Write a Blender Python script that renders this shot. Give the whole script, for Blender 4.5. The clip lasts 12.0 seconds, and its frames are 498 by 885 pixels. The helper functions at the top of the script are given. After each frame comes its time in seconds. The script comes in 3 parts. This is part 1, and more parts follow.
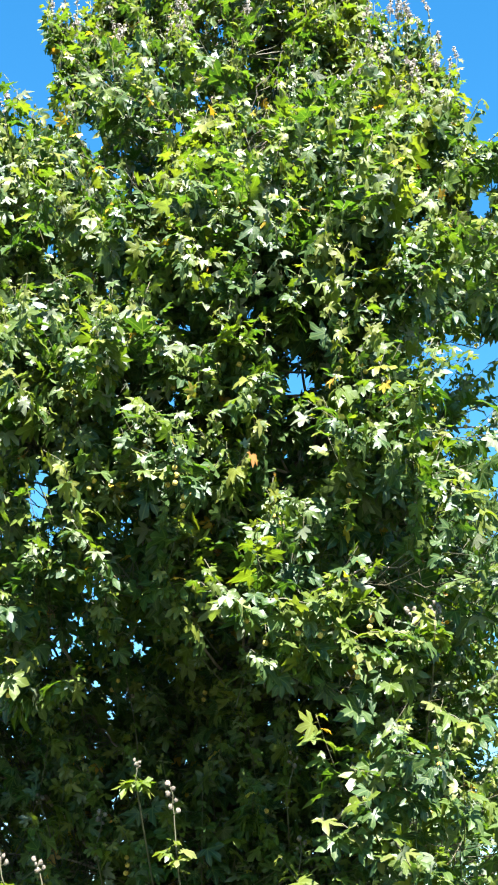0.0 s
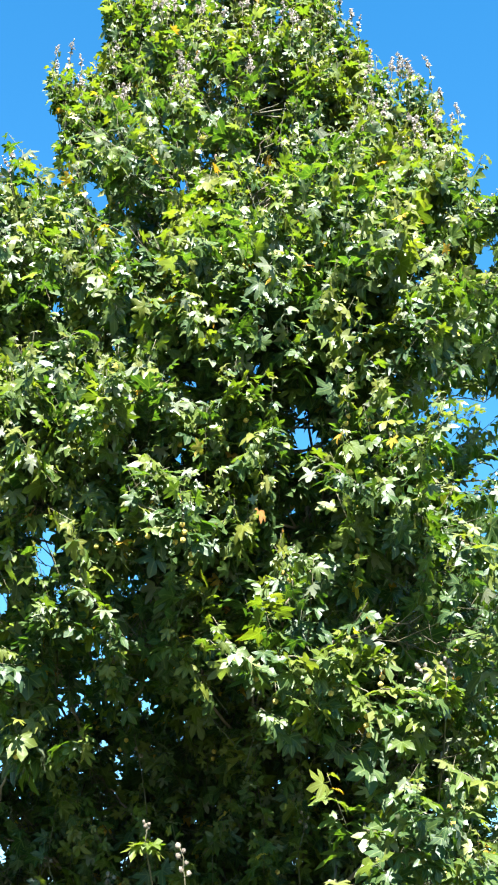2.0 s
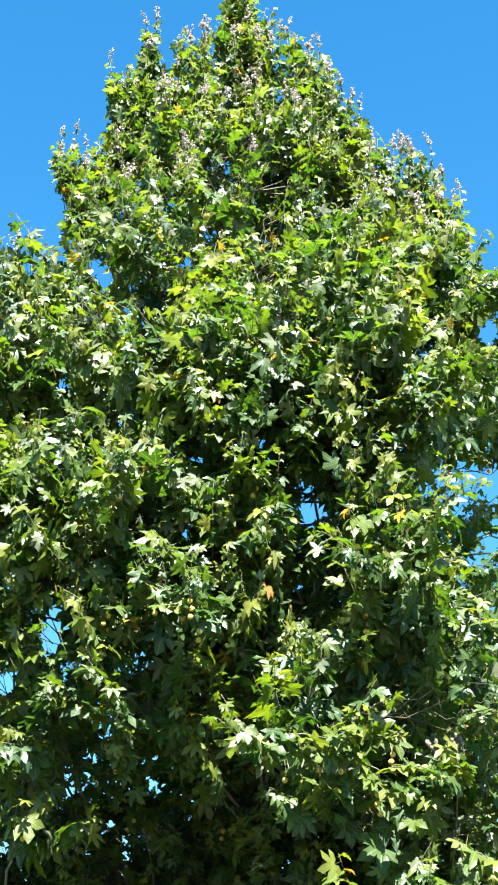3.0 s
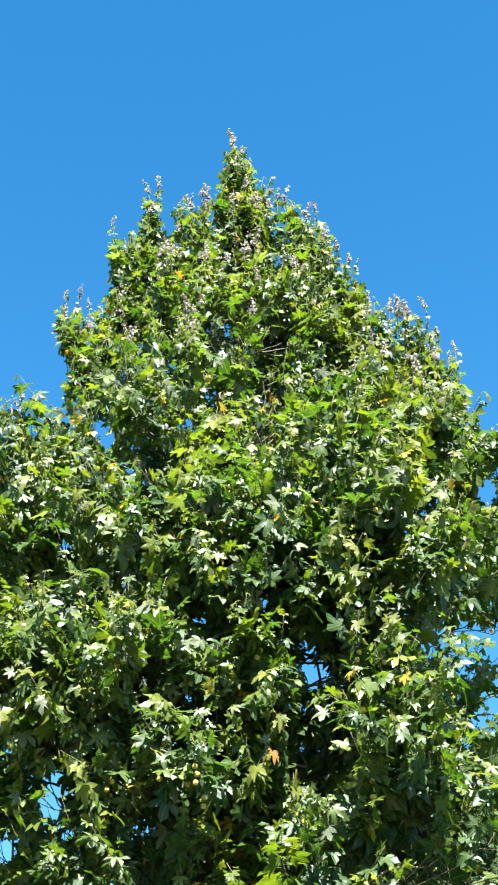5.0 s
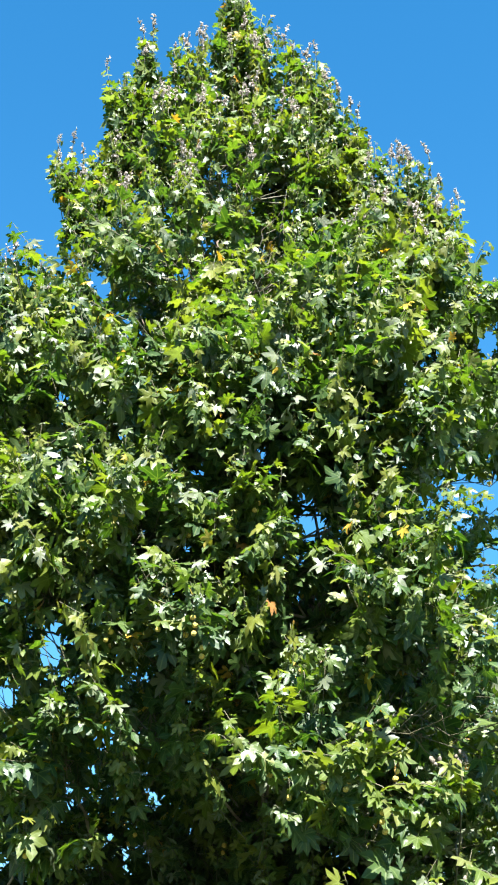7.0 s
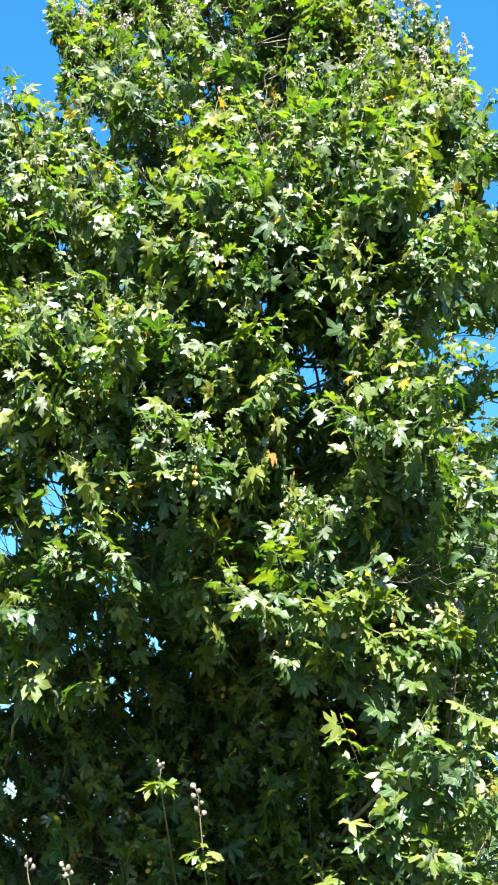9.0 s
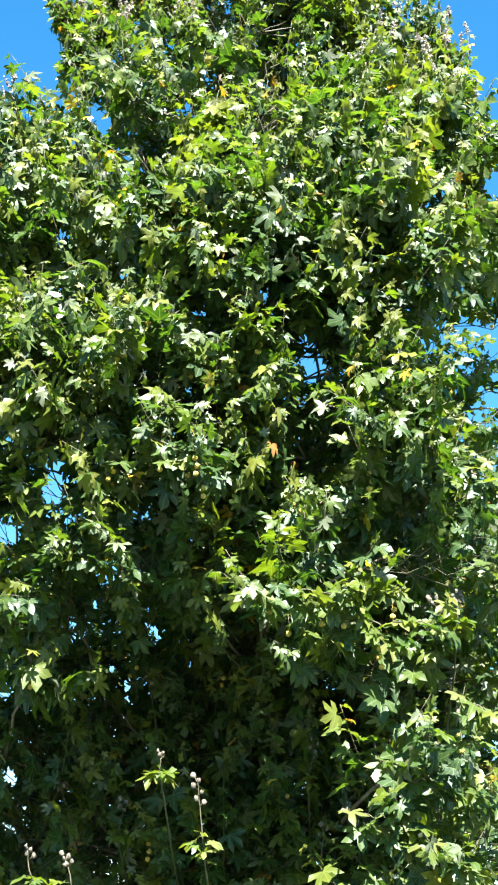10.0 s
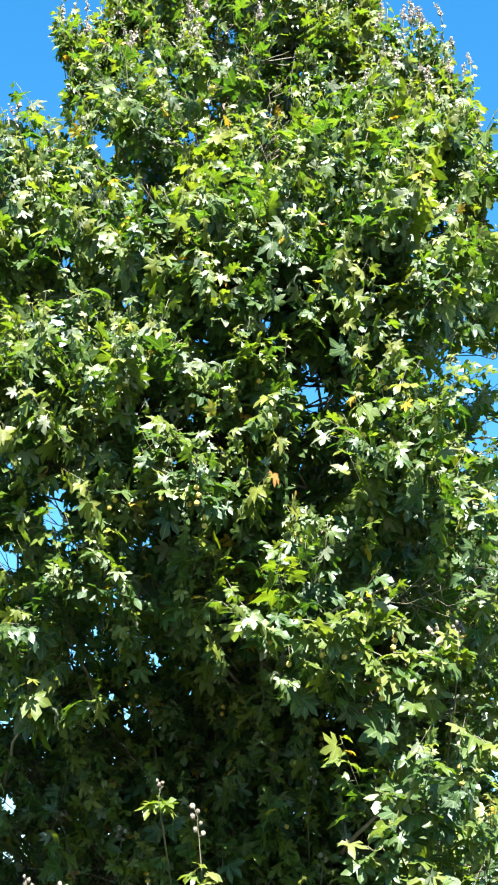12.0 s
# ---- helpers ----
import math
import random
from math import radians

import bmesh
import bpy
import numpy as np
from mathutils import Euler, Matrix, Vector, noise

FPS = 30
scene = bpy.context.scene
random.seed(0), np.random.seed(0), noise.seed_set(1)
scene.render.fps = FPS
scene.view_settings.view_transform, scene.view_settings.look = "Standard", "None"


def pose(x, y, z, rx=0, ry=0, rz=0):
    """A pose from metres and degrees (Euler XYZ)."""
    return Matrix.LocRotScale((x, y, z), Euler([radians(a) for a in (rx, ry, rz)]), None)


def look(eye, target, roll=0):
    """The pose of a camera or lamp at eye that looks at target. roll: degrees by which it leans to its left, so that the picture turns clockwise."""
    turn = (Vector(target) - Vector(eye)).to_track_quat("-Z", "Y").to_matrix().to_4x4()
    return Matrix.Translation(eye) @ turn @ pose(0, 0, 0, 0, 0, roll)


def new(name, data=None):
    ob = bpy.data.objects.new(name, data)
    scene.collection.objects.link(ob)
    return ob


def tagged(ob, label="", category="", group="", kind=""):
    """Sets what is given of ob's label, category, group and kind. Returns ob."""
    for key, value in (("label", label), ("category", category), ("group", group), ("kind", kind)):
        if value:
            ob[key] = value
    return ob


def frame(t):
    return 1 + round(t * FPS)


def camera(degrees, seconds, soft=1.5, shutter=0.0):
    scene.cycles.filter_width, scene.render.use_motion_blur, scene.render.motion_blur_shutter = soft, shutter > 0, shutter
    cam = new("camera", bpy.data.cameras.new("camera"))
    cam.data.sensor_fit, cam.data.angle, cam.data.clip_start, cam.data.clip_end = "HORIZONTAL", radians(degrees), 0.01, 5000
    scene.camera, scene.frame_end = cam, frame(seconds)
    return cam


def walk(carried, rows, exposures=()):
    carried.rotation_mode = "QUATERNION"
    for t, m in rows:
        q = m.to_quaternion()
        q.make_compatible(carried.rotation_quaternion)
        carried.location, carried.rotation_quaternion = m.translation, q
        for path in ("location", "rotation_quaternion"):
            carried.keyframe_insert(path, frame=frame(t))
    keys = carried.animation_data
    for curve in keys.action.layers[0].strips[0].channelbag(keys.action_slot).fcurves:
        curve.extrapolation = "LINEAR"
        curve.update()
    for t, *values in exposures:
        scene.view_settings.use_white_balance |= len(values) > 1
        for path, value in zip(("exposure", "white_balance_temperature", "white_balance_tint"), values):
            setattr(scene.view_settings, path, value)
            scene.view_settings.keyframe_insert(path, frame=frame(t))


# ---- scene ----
cam = camera(20.32, 12.0, soft=2.0)
EYE, TILT = 1.6, 22.0
# seconds; metres right, ahead, up from the first eye; degrees yaw, pitch, roll
ROWS = [
    (0, 0.088, -0.015, -0.096, -0.00, -0.00, 0.00),
    (0.5, 0.084, -0.023, -0.081, 0.00, 0.22, 0.09),
    (1, 0.074, -0.014, -0.091, -0.04, 0.64, 0.15),
    (1.5, 0.083, 0.005, -0.083, 0.13, 1.21, 0.29),
    (2, 0.071, 0.008, -0.077, 0.17, 2.18, 0.53),
    (2.5, 0.054, 0.013, -0.068, 0.17, 3.52, 0.74),
    (3, 0.053, 0.008, -0.058, 0.27, 5.15, 0.99),
    (3.5, 0.024, -0.014, -0.036, 0.12, 6.71, 1.19),
    (3.7, 0.012, -0.023, -0.027, 0.09, 7.39, 1.23),
    (4.1, 0.002, -0.036, -0.021, -0.01, 8.86, 1.22),
    (4.5, -0.009, -0.049, -0.015, -0.11, 10.29, 1.21),
    (4.9, -0.020, -0.062, -0.009, -0.21, 11.28, 1.20),
    (5.3, -0.030, -0.074, -0.003, -0.31, 11.45, 1.19),
    (5.5, -0.029, -0.064, 0.003, -0.30, 11.26, 1.19),
    (6, -0.026, -0.038, 0.018, -0.27, 9.74, 1.17),
    (6.5, -0.048, 0.001, 0.040, -0.40, 7.34, 1.09),
    (7, -0.026, 0.021, 0.043, -0.22, 5.04, 1.07),
    (7.2, -0.017, 0.029, 0.044, -0.18, 4.12, 1.07),
    (7.6, -0.024, 0.028, 0.043, -0.19, 2.43, 0.98),
    (8, -0.030, 0.027, 0.042, -0.19, 1.05, 0.90),
    (8.4, -0.036, 0.025, 0.040, -0.19, -0.01, 0.81),
    (8.8, -0.043, 0.024, 0.039, -0.20, -0.75, 0.73),
    (9, -0.044, 0.024, 0.038, -0.20, -1.04, 0.71),
    (9.5, -0.047, 0.024, 0.036, -0.21, -1.41, 0.62),
    (10, -0.055, 0.021, 0.055, -0.25, -1.57, 0.54),
    (10.5, -0.062, 0.024, 0.068, -0.28, -1.42, 0.46),
    (11, -0.061, 0.023, 0.086, -0.26, -1.23, 0.34),
    (11.5, -0.072, 0.018, 0.101, -0.31, -1.01, 0.29),
    (12, -0.054, 0.014, 0.098, -0.19, -0.67, 0.20),
]
walk(cam, [(t, pose(0, 0, EYE, TILT) @ pose(x, y, z, 90 + pitch, 0, yaw) @ pose(0, 0, 0, 0, 0, -roll))
           for t, x, y, z, yaw, pitch, roll in ROWS],
     exposures=[(t, e, 6000.0, 10.0) for t, e in ((0.0, 3.12), (2.0, 3.12), (3.5, 3.07), (5.5, 2.90), (7.0, 2.90), (9.0, 3.12), (12.0, 3.12))])

# ---- world and sun ----
SUN_ELEVATION, SUN_AZIMUTH = 55.0, 168.0  # azimuth clockwise from +y, where the light comes from
world = bpy.data.worlds.new("sky")
scene.world = world
world.use_nodes = True
wn = world.node_tree.nodes
sky = wn.new("ShaderNodeTexSky")
sky.sky_type = "NISHITA"
sky.sun_disc = False
sky.sun_elevation = radians(SUN_ELEVATION)
sky.sun_rotation = radians(SUN_AZIMUTH)
sky.air_density, sky.dust_density, sky.ozone_density = 1.0, 0.0, 1.0
clear = wn.new("ShaderNodeHueSaturation")  # a very clear, deep blue sky
for key, value in (("Hue", 0.488), ("Saturation", 1.36), ("Value", 0.75)):
    clear.inputs[key].default_value = value
world.node_tree.links.new(sky.outputs[0], clear.inputs["Color"])
world.node_tree.links.new(clear.outputs[0], wn["Background"].inputs[0])
wn["Background"].inputs[1].default_value = 0.05

sun = new("sun", bpy.data.lights.new("sun", "SUN"))
sun.data.energy = 5.0
sun.data.angle = radians(0.53)
sun.data.color = (1.0, 0.95, 0.87)
se, sa = radians(SUN_ELEVATION), radians(SUN_AZIMUTH)
toward_sun = Vector((math.sin(sa) * math.cos(se), math.cos(sa) * math.cos(se), math.sin(se)))
sun.matrix_world = look(toward_sun * 60, (0, 0, 0))


# ---- materials ----
class Nodes:
    """A material's node tree, with short calls for the nodes that are used here."""

    def __init__(self, name):
        self.mat = bpy.data.materials.new(name)
        self.mat.use_nodes = True
        self.tree = self.mat.node_tree
        self.tree.nodes.clear()

    def add(self, kind, ins=(), **props):
        n = self.tree.nodes.new(kind)
        for key, value in props.items():
            setattr(n, key, value)
        for key, value in (ins.items() if isinstance(ins, dict) else enumerate(ins)):
            if value is None:
                continue
            if isinstance(value, bpy.types.NodeSocket):
                self.tree.links.new(value, n.inputs[key])
            else:
                n.inputs[key].default_value = value
        return n

    def math(self, op, *ins):
        return self.add("ShaderNodeMath", ins, operation=op).outputs[0]

    def mix(self, fac, a, b, blend="MIX"):
        return self.add("ShaderNodeMix", {0: fac, 6: a, 7: b}, data_type="RGBA", blend_type=blend).outputs[2]

    def ramp(self, fac, stops, interpolation="LINEAR"):
        n = self.add("ShaderNodeValToRGB", [fac])
        n.color_ramp.interpolation = interpolation
        el = n.color_ramp.elements
        while len(el) < len(stops):
            el.new(0.5)
        for e, (at, col) in zip(el, stops):
            e.position, e.color = at, (*col, 1)
        return n.outputs[0]

    def noise(self, scale, detail=4.0, vector=None):
        return self.add("ShaderNodeTexNoise", {"Vector": vector, "Scale": scale, "Detail": detail}).outputs[0]

    def output(self, shader):
        self.add("ShaderNodeOutputMaterial", [shader])
        return self.mat


def leaf_material():
    """Plane-tree leaf: glossy above, light comes through it; tone runs from old dark leaves to young and turning ones,
    with pale grey-green ones for undersides and painted sheen.
    """
    n = Nodes("plane_leaf")
    tone = n.add("ShaderNodeAttribute", attribute_name="tone").outputs["Fac"]
    uv = n.add("ShaderNodeUVMap", uv_map="blade").outputs[0]
    xy = n.add("ShaderNodeSeparateXYZ", [uv])
    colour = n.ramp(tone, [(0.0, (0.018, 0.042, 0.014)), (0.3, (0.036, 0.070, 0.018)), (0.55, (0.078, 0.108, 0.014)),
                           (0.72, (0.125, 0.132, 0.016)), (0.80, (0.10, 0.118, 0.072)), (0.90, (0.145, 0.162, 0.115)),
                           (0.935, (0.32, 0.26, 0.035)), (0.97, (0.42, 0.24, 0.02)), (1.0, (0.22, 0.10, 0.035))])
    where = n.add("ShaderNodeTexCoord").outputs["Object"]
    blotch = n.noise(14.0, 3.0, where)
    fine = n.noise(90.0, 3.0, where)
    colour = n.mix(n.math("MULTIPLY", blotch, 0.45), colour, n.mix(1.0, colour, (1.22, 1.13, 0.8, 1), "MULTIPLY"))
    colour = n.mix(n.ramp(fine, [(0.62, (0, 0, 0)), (0.78, (0.5, 0.5, 0.5))]), colour, (0.11, 0.09, 0.035, 1))
    # pale veins: the midrib and two pairs of side veins
    veins = None
    for degrees in (0, 45, 96):
        a = radians(degrees)
        ax = n.math("ABSOLUTE", xy.outputs[0])
        off = n.math("ABSOLUTE", n.math("SUBTRACT", n.math("MULTIPLY", ax, math.cos(a)), n.math("MULTIPLY", xy.outputs[1], math.sin(a))))
        along = n.math("ADD", n.math("MULTIPLY", ax, math.sin(a)), n.math("MULTIPLY", xy.outputs[1], math.cos(a)))
        line = n.math("MULTIPLY", n.math("LESS_THAN", off, 0.022), n.math("GREATER_THAN", along, 0.0))
        veins = line if veins is None else n.math("MAXIMUM", veins, line)
    colour = n.mix(n.math("MULTIPLY", veins, 0.28), colour, (0.20, 0.24, 0.08, 1))
    bump = n.add("ShaderNodeBump", {"Strength": 0.3, "Distance": 0.006, "Height": n.math("ADD", n.math("MULTIPLY", n.noise(22.0, 3.0, where), 2.6), n.math("MULTIPLY", veins, 0.4))})
    rough = n.add("ShaderNodeMapRange", [blotch, 0.3, 0.7, 0.37, 0.54]).outputs[0]
    face = n.add("ShaderNodeBsdfPrincipled", {"Base Color": colour, "Roughness": rough, "IOR": 1.45, "Normal": bump.outputs[0]})
    glow = n.mix(1.0, colour, (1.22, 1.46, 0.24, 1), "MULTIPLY")
    lit = n.add("ShaderNodeBsdfTranslucent", {"Color": glow, "Normal": bump.outputs[0]})
    return n.output(n.add("ShaderNodeMixShader", [0.45, face.outputs[0], lit.outputs[0]]).outputs[0])


def plain_material(name, stops, scale, roughness, strength=0.5, through_light=0.0):
    n = Nodes(name)
    where = n.add("ShaderNodeTexCoord").outputs["Object"]
    fac = n.math("ADD", n.math("MULTIPLY", n.noise(scale, 5.0, where), 0.75), n.math("MULTIPLY", n.noise(scale * 6, 3.0, where), 0.25))
    spread = n.add("ShaderNodeMapRange", [fac, 0.32, 0.68, 0.0, 1.0]).outputs[0]
    colour = n.ramp(spread, stops)
    rnd = n.add("ShaderNodeNewGeometry").outputs["Random Per Island"]
    hue = n.add("ShaderNodeHueSaturation", {"Value": n.add("ShaderNodeMapRange", [rnd, 0.0, 1.0, 0.8, 1.2]).outputs[0], "Color": colour}).outputs[0]
    bump = n.add("ShaderNodeBump", {"Strength": strength, "Distance": 0.01, "Height": fac})
    face = n.add("ShaderNodeBsdfPrincipled", {"Base Color": hue, "Roughness": roughness, "Normal": bump.outputs[0]})
    if through_light:
        lit = n.add("ShaderNodeBsdfTranslucent", {"Color": hue})
        return n.output(n.add("ShaderNodeMixShader", [through_light, face.outputs[0], lit.outputs[0]]).outputs[0])
    return n.output(face.outputs[0])


LEAF = leaf_material()
BARK = plain_material("plane_bark", [(0.0, (0.08, 0.055, 0.036)), (0.4, (0.16, 0.12, 0.085)), (0.62, (0.18, 0.14, 0.10)), (1.0, (0.28, 0.235, 0.185))], 9.0, 0.85, 0.6)
TWIG = plain_material("green_brown_twig", [(0.0, (0.030, 0.032, 0.012)), (1.0, (0.085, 0.070, 0.032))], 12.0, 0.7, 0.2)
WOOL = plain_material("woolly_young_leaf", [(0.0, (0.20, 0.155, 0.125)), (0.5, (0.36, 0.31, 0.27)), (1.0, (0.52, 0.475, 0.435))], 40.0, 0.9, 0.5, 0.25)
BUD = plain_material("dry_bud_wool", [(0.0, (0.075, 0.055, 0.038)), (0.5, (0.15, 0.12, 0.088)), (1.0, (0.26, 0.22, 0.17))], 60.0, 0.9, 0.8, 0.2)
BALL = plain_material("seed_ball_fuzz", [(0.0, (0.24, 0.17, 0.03)), (1.0, (0.50, 0.36, 0.06))], 160.0, 0.8, 1.0)
GRASS = plain_material("mown_grass", [(0.0, (0.014, 0.022, 0.007)), (0.6, (0.026, 0.038, 0.012)), (1.0, (0.05, 0.052, 0.022))], 1.3, 0.9, 0.6)


# ---- helpers for meshes ----
def part(name, me, material, parent, label=""):
    """Links a mesh as one object under a thing or part."""
    ob = new(name, me)
    if material and not me.materials:
        me.materials.append(material)
    ob.parent = parent
    return tagged(ob, label)


def mesh_from(name, verts, tris, smooth=True):
    verts, tris = np.asarray(verts, np.float32), np.asarray(tris, np.int32)
    me = bpy.data.meshes.new(name)
    me.vertices.add(len(verts))
    me.vertices.foreach_set("co", verts.ravel())
    me.loops.add(tris.size)
    me.loops.foreach_set("vertex_index", tris.ravel())
    me.polygons.add(len(tris))
    me.polygons.foreach_set("loop_start", np.arange(0, tris.size, 3, dtype=np.int32))
    me.update(calc_edges=True)
    me.validate()
    me.polygons.foreach_set("use_smooth", np.full(len(tris), smooth))
    return me


def tube(points, radii, sides):
    """Vertices and triangles of a tapering tube through the points, closed at both ends."""
    pts = np.asarray(points, float)
    n = len(pts)
    d = np.gradient(pts, axis=0)
    d /= np.linalg.norm(d, axis=1)[:, None] + 1e-9
    side = np.cross(d, np.where(np.abs(d[:, 2:3]) > 0.9, [[1.0, 0, 0]], [[0, 0, 1.0]]))
    side /= np.linalg.norm(side, axis=1)[:, None] + 1e-9
    up = np.cross(side, d)
    a = np.arange(sides) * 2 * np.pi / sides
    ring = pts[:, None] + np.asarray(radii)[:, None, None] * (np.cos(a)[None, :, None] * side[:, None] + np.sin(a)[None, :, None] * up[:, None])
    verts = np.concatenate([ring.reshape(-1, 3), pts[:1], pts[-1:]])
    i, k = np.meshgrid(np.arange(n - 1), np.arange(sides), indexing="ij")
    p, q = (i * sides + k).ravel(), (i * sides + (k + 1) % sides).ravel()
    tris = [np.stack([p, q, q + sides], 1), np.stack([p, q + sides, p + sides], 1)]
    k = np.arange(sides)
    last = (n - 1) * sides
    tris += [np.stack([(k + 1) % sides, k, 0 * k + n * sides], 1), np.stack([last + k, last + (k + 1) % sides, 0 * k + n * sides + 1], 1)]
    return verts, np.concatenate(tris)


def joined(pieces):
    verts, tris, at = [], [], 0
    for v, f in pieces:
        verts.append(v)
        tris.append(f + at)
        at += len(v)
    return np.concatenate(verts), np.concatenate(tris)


def unit(v):
    v = np.asarray(v, float)
    return v / (np.linalg.norm(v, axis=-1, keepdims=True) + 1e-9)


rng = np.random.default_rng(7)

# ---- the leaf's shapes ----
# lobes of one half: degrees from the midrib, reach; and the bays between them
LOBES = [(-97, 0.72), (-47, 0.95), (0, 1.0), (47, 0.95), (97, 0.72)]
BAYS = [(-140, 0.23), (-73, 0.36), (-23, 0.40), (23, 0.40), (73, 0.36), (140, 0.23)]


def leaf_shape(r):
    """One curled leaf, blade one unit long along y from the stalk's end at the origin; the stalk runs back from there.
    Each lobe is a trough along its vein, with teeth, and bends and twists by itself."""
    flat, height = [(0.0, 0.0)], [0.0]

    def put(degrees, reach, z):
        a = radians(degrees)
        flat.append((reach * math.sin(a), reach * math.cos(a)))
        height.append(z)
        return len(flat) - 1

    droop, fold, cup = r.uniform(0.0, 0.3), r.uniform(-0.1, 0.4), r.uniform(-0.2, 0.2)
    one_side = r.uniform(0.85, 1.1)
    bays = [put(a + r.normal(0, 2), q * r.normal(1, 0.08), r.normal(0.03, 0.03)) for a, q in BAYS]
    tris = []
    for k, (a, q) in enumerate(LOBES):
        a, q = a + r.normal(0, 3), q * r.normal(1, 0.07) * (one_side if a > 0 else 1.0)
        bend, trough, twist = r.uniform(-0.15, 0.4), r.uniform(-0.03, 0.10), r.normal(0, 0.06)
        w = r.uniform(13, 18)
        vein = put(a, q * 0.5, -0.25 * bend * q)
        tip = put(a + r.normal(0, 4), q, -bend * q + r.normal(0, 0.05))
        left = put(a - w, q * r.uniform(0.64, 0.78), -0.5 * bend * q + trough - twist)
        right = put(a + w, q * r.uniform(0.64, 0.78), -0.5 * bend * q + trough + twist)
        b0, b1 = bays[k], bays[k + 1]
        tris += [(0, vein, b0), (0, b1, vein), (b0, vein, left), (vein, b1, right), (left, vein, tip), (vein, right, tip)]
    xy, z = np.array(flat), np.array(height)
    reach = np.linalg.norm(xy, axis=1)
    z = z + fold * np.abs(xy[:, 0]) * 0.6 - droop * reach ** 2 + cup * xy[:, 0] * xy[:, 1]
    short = 1 / np.sqrt(1 + 0.7 * (z / (reach + 0.05)) ** 2)
    verts = np.concatenate([xy * short[:, None], z[:, None] * short[:, None]], 1)
    back = r.uniform(0.3, 0.55)
    a = np.arange(3) * 2.094
    ring = np.stack([np.cos(a), 0 * a, np.sin(a)], 1)
    stalk = np.concatenate([ring * 0.011, ring * 0.015 + [0, -back, 0.04]])
    n = len(verts)
    for k in range(3):
        m = (k + 1) % 3
        tris += [(n + k, n + m, n + 3 + m), (n + k, n + 3 + m, n + 3 + k)]
    uv = np.concatenate([xy, np.zeros((6, 2))])
    return np.concatenate([verts, stalk]), np.array(tris), uv, back


SHAPES = [leaf_shape(rng) for _ in range(28)]


def leaves_mesh(name, at, tip, up, size, tone, shape):
    """All leaves of one spray as one mesh; at: where the stalks start."""
    side = unit(np.cross(tip, up))
    up = np.cross(side, tip)
    V, F, U, C, base = [], [], [], [], 0
    for s, (v, f, uv, back) in enumerate(SHAPES):
        w = np.where(shape == s)[0]
        if not len(w):
            continue
        local = v + np.array([0, back, 0])
        turn = np.stack([side[w], tip[w], up[w]], 1) * size[w, None, None]
        world_v = np.einsum("vk,nkj->nvj", local, turn) + at[w, None]
        V.append(world_v.reshape(-1, 3))
        F.append((f[None] + (base + np.arange(len(w)) * len(v))[:, None, None]).reshape(-1, 3))
        U.append(np.tile(uv[f.ravel()], (len(w), 1)))
        C.append(np.repeat(tone[w], len(v)))
        base += len(w) * len(v)
    me = mesh_from(name, np.concatenate(V), np.concatenate(F))
    me.uv_layers.new(name="blade").data.foreach_set("uv", np.concatenate(U).astype(np.float32).ravel())
    me.attributes.new("tone", "FLOAT", "POINT").data.foreach_set("value", np.concatenate(C).astype(np.float32))
    return me


# ---- ground ----
gb = bmesh.new()
bmesh.ops.create_grid(gb, x_segments=60, y_segments=60, size=2500)
for v in gb.verts:
    d = (v.co - Vector((0, 9.6, 0))).length
    v.co.z = noise.noise(v.co * 0.01) * min(1.5, d * 0.002) - 0.02
gm = bpy.data.meshes.new("ground")
gb.to_mesh(gm)
gb.free()
ground = part("ground", gm, GRASS, None)
tagged(ground, "mown green lawn under the tree", "ground", kind="structure")

# ---- the plane tree ----
ROOT = np.array([-0.1, 9.6, 0.0])
tree = tagged(new("plane_tree"), "tall leafy green plane tree with pale woolly shoot tips", "tree")
tree.location = ROOT


def trunk_at(z):
    return ROOT + np.array([0.10 * math.sin(z * 0.55), 0.08 * math.sin(z * 0.4 + 1), z])


def local(verts):
    return np.asarray(verts) - ROOT


zs = np.linspace(-0.05, 10.6, 40)
v, f = tube([trunk_at(z) for z in zs], [0.15 * (1 - z / 10.9) ** 1.25 + 0.006 + 0.09 * math.exp(-max(z, 0) * 4) for z in zs], 14)
part("trunk", mesh_from("trunk", local(v), f), BARK, tree, "mottled tan and grey peeling bark")

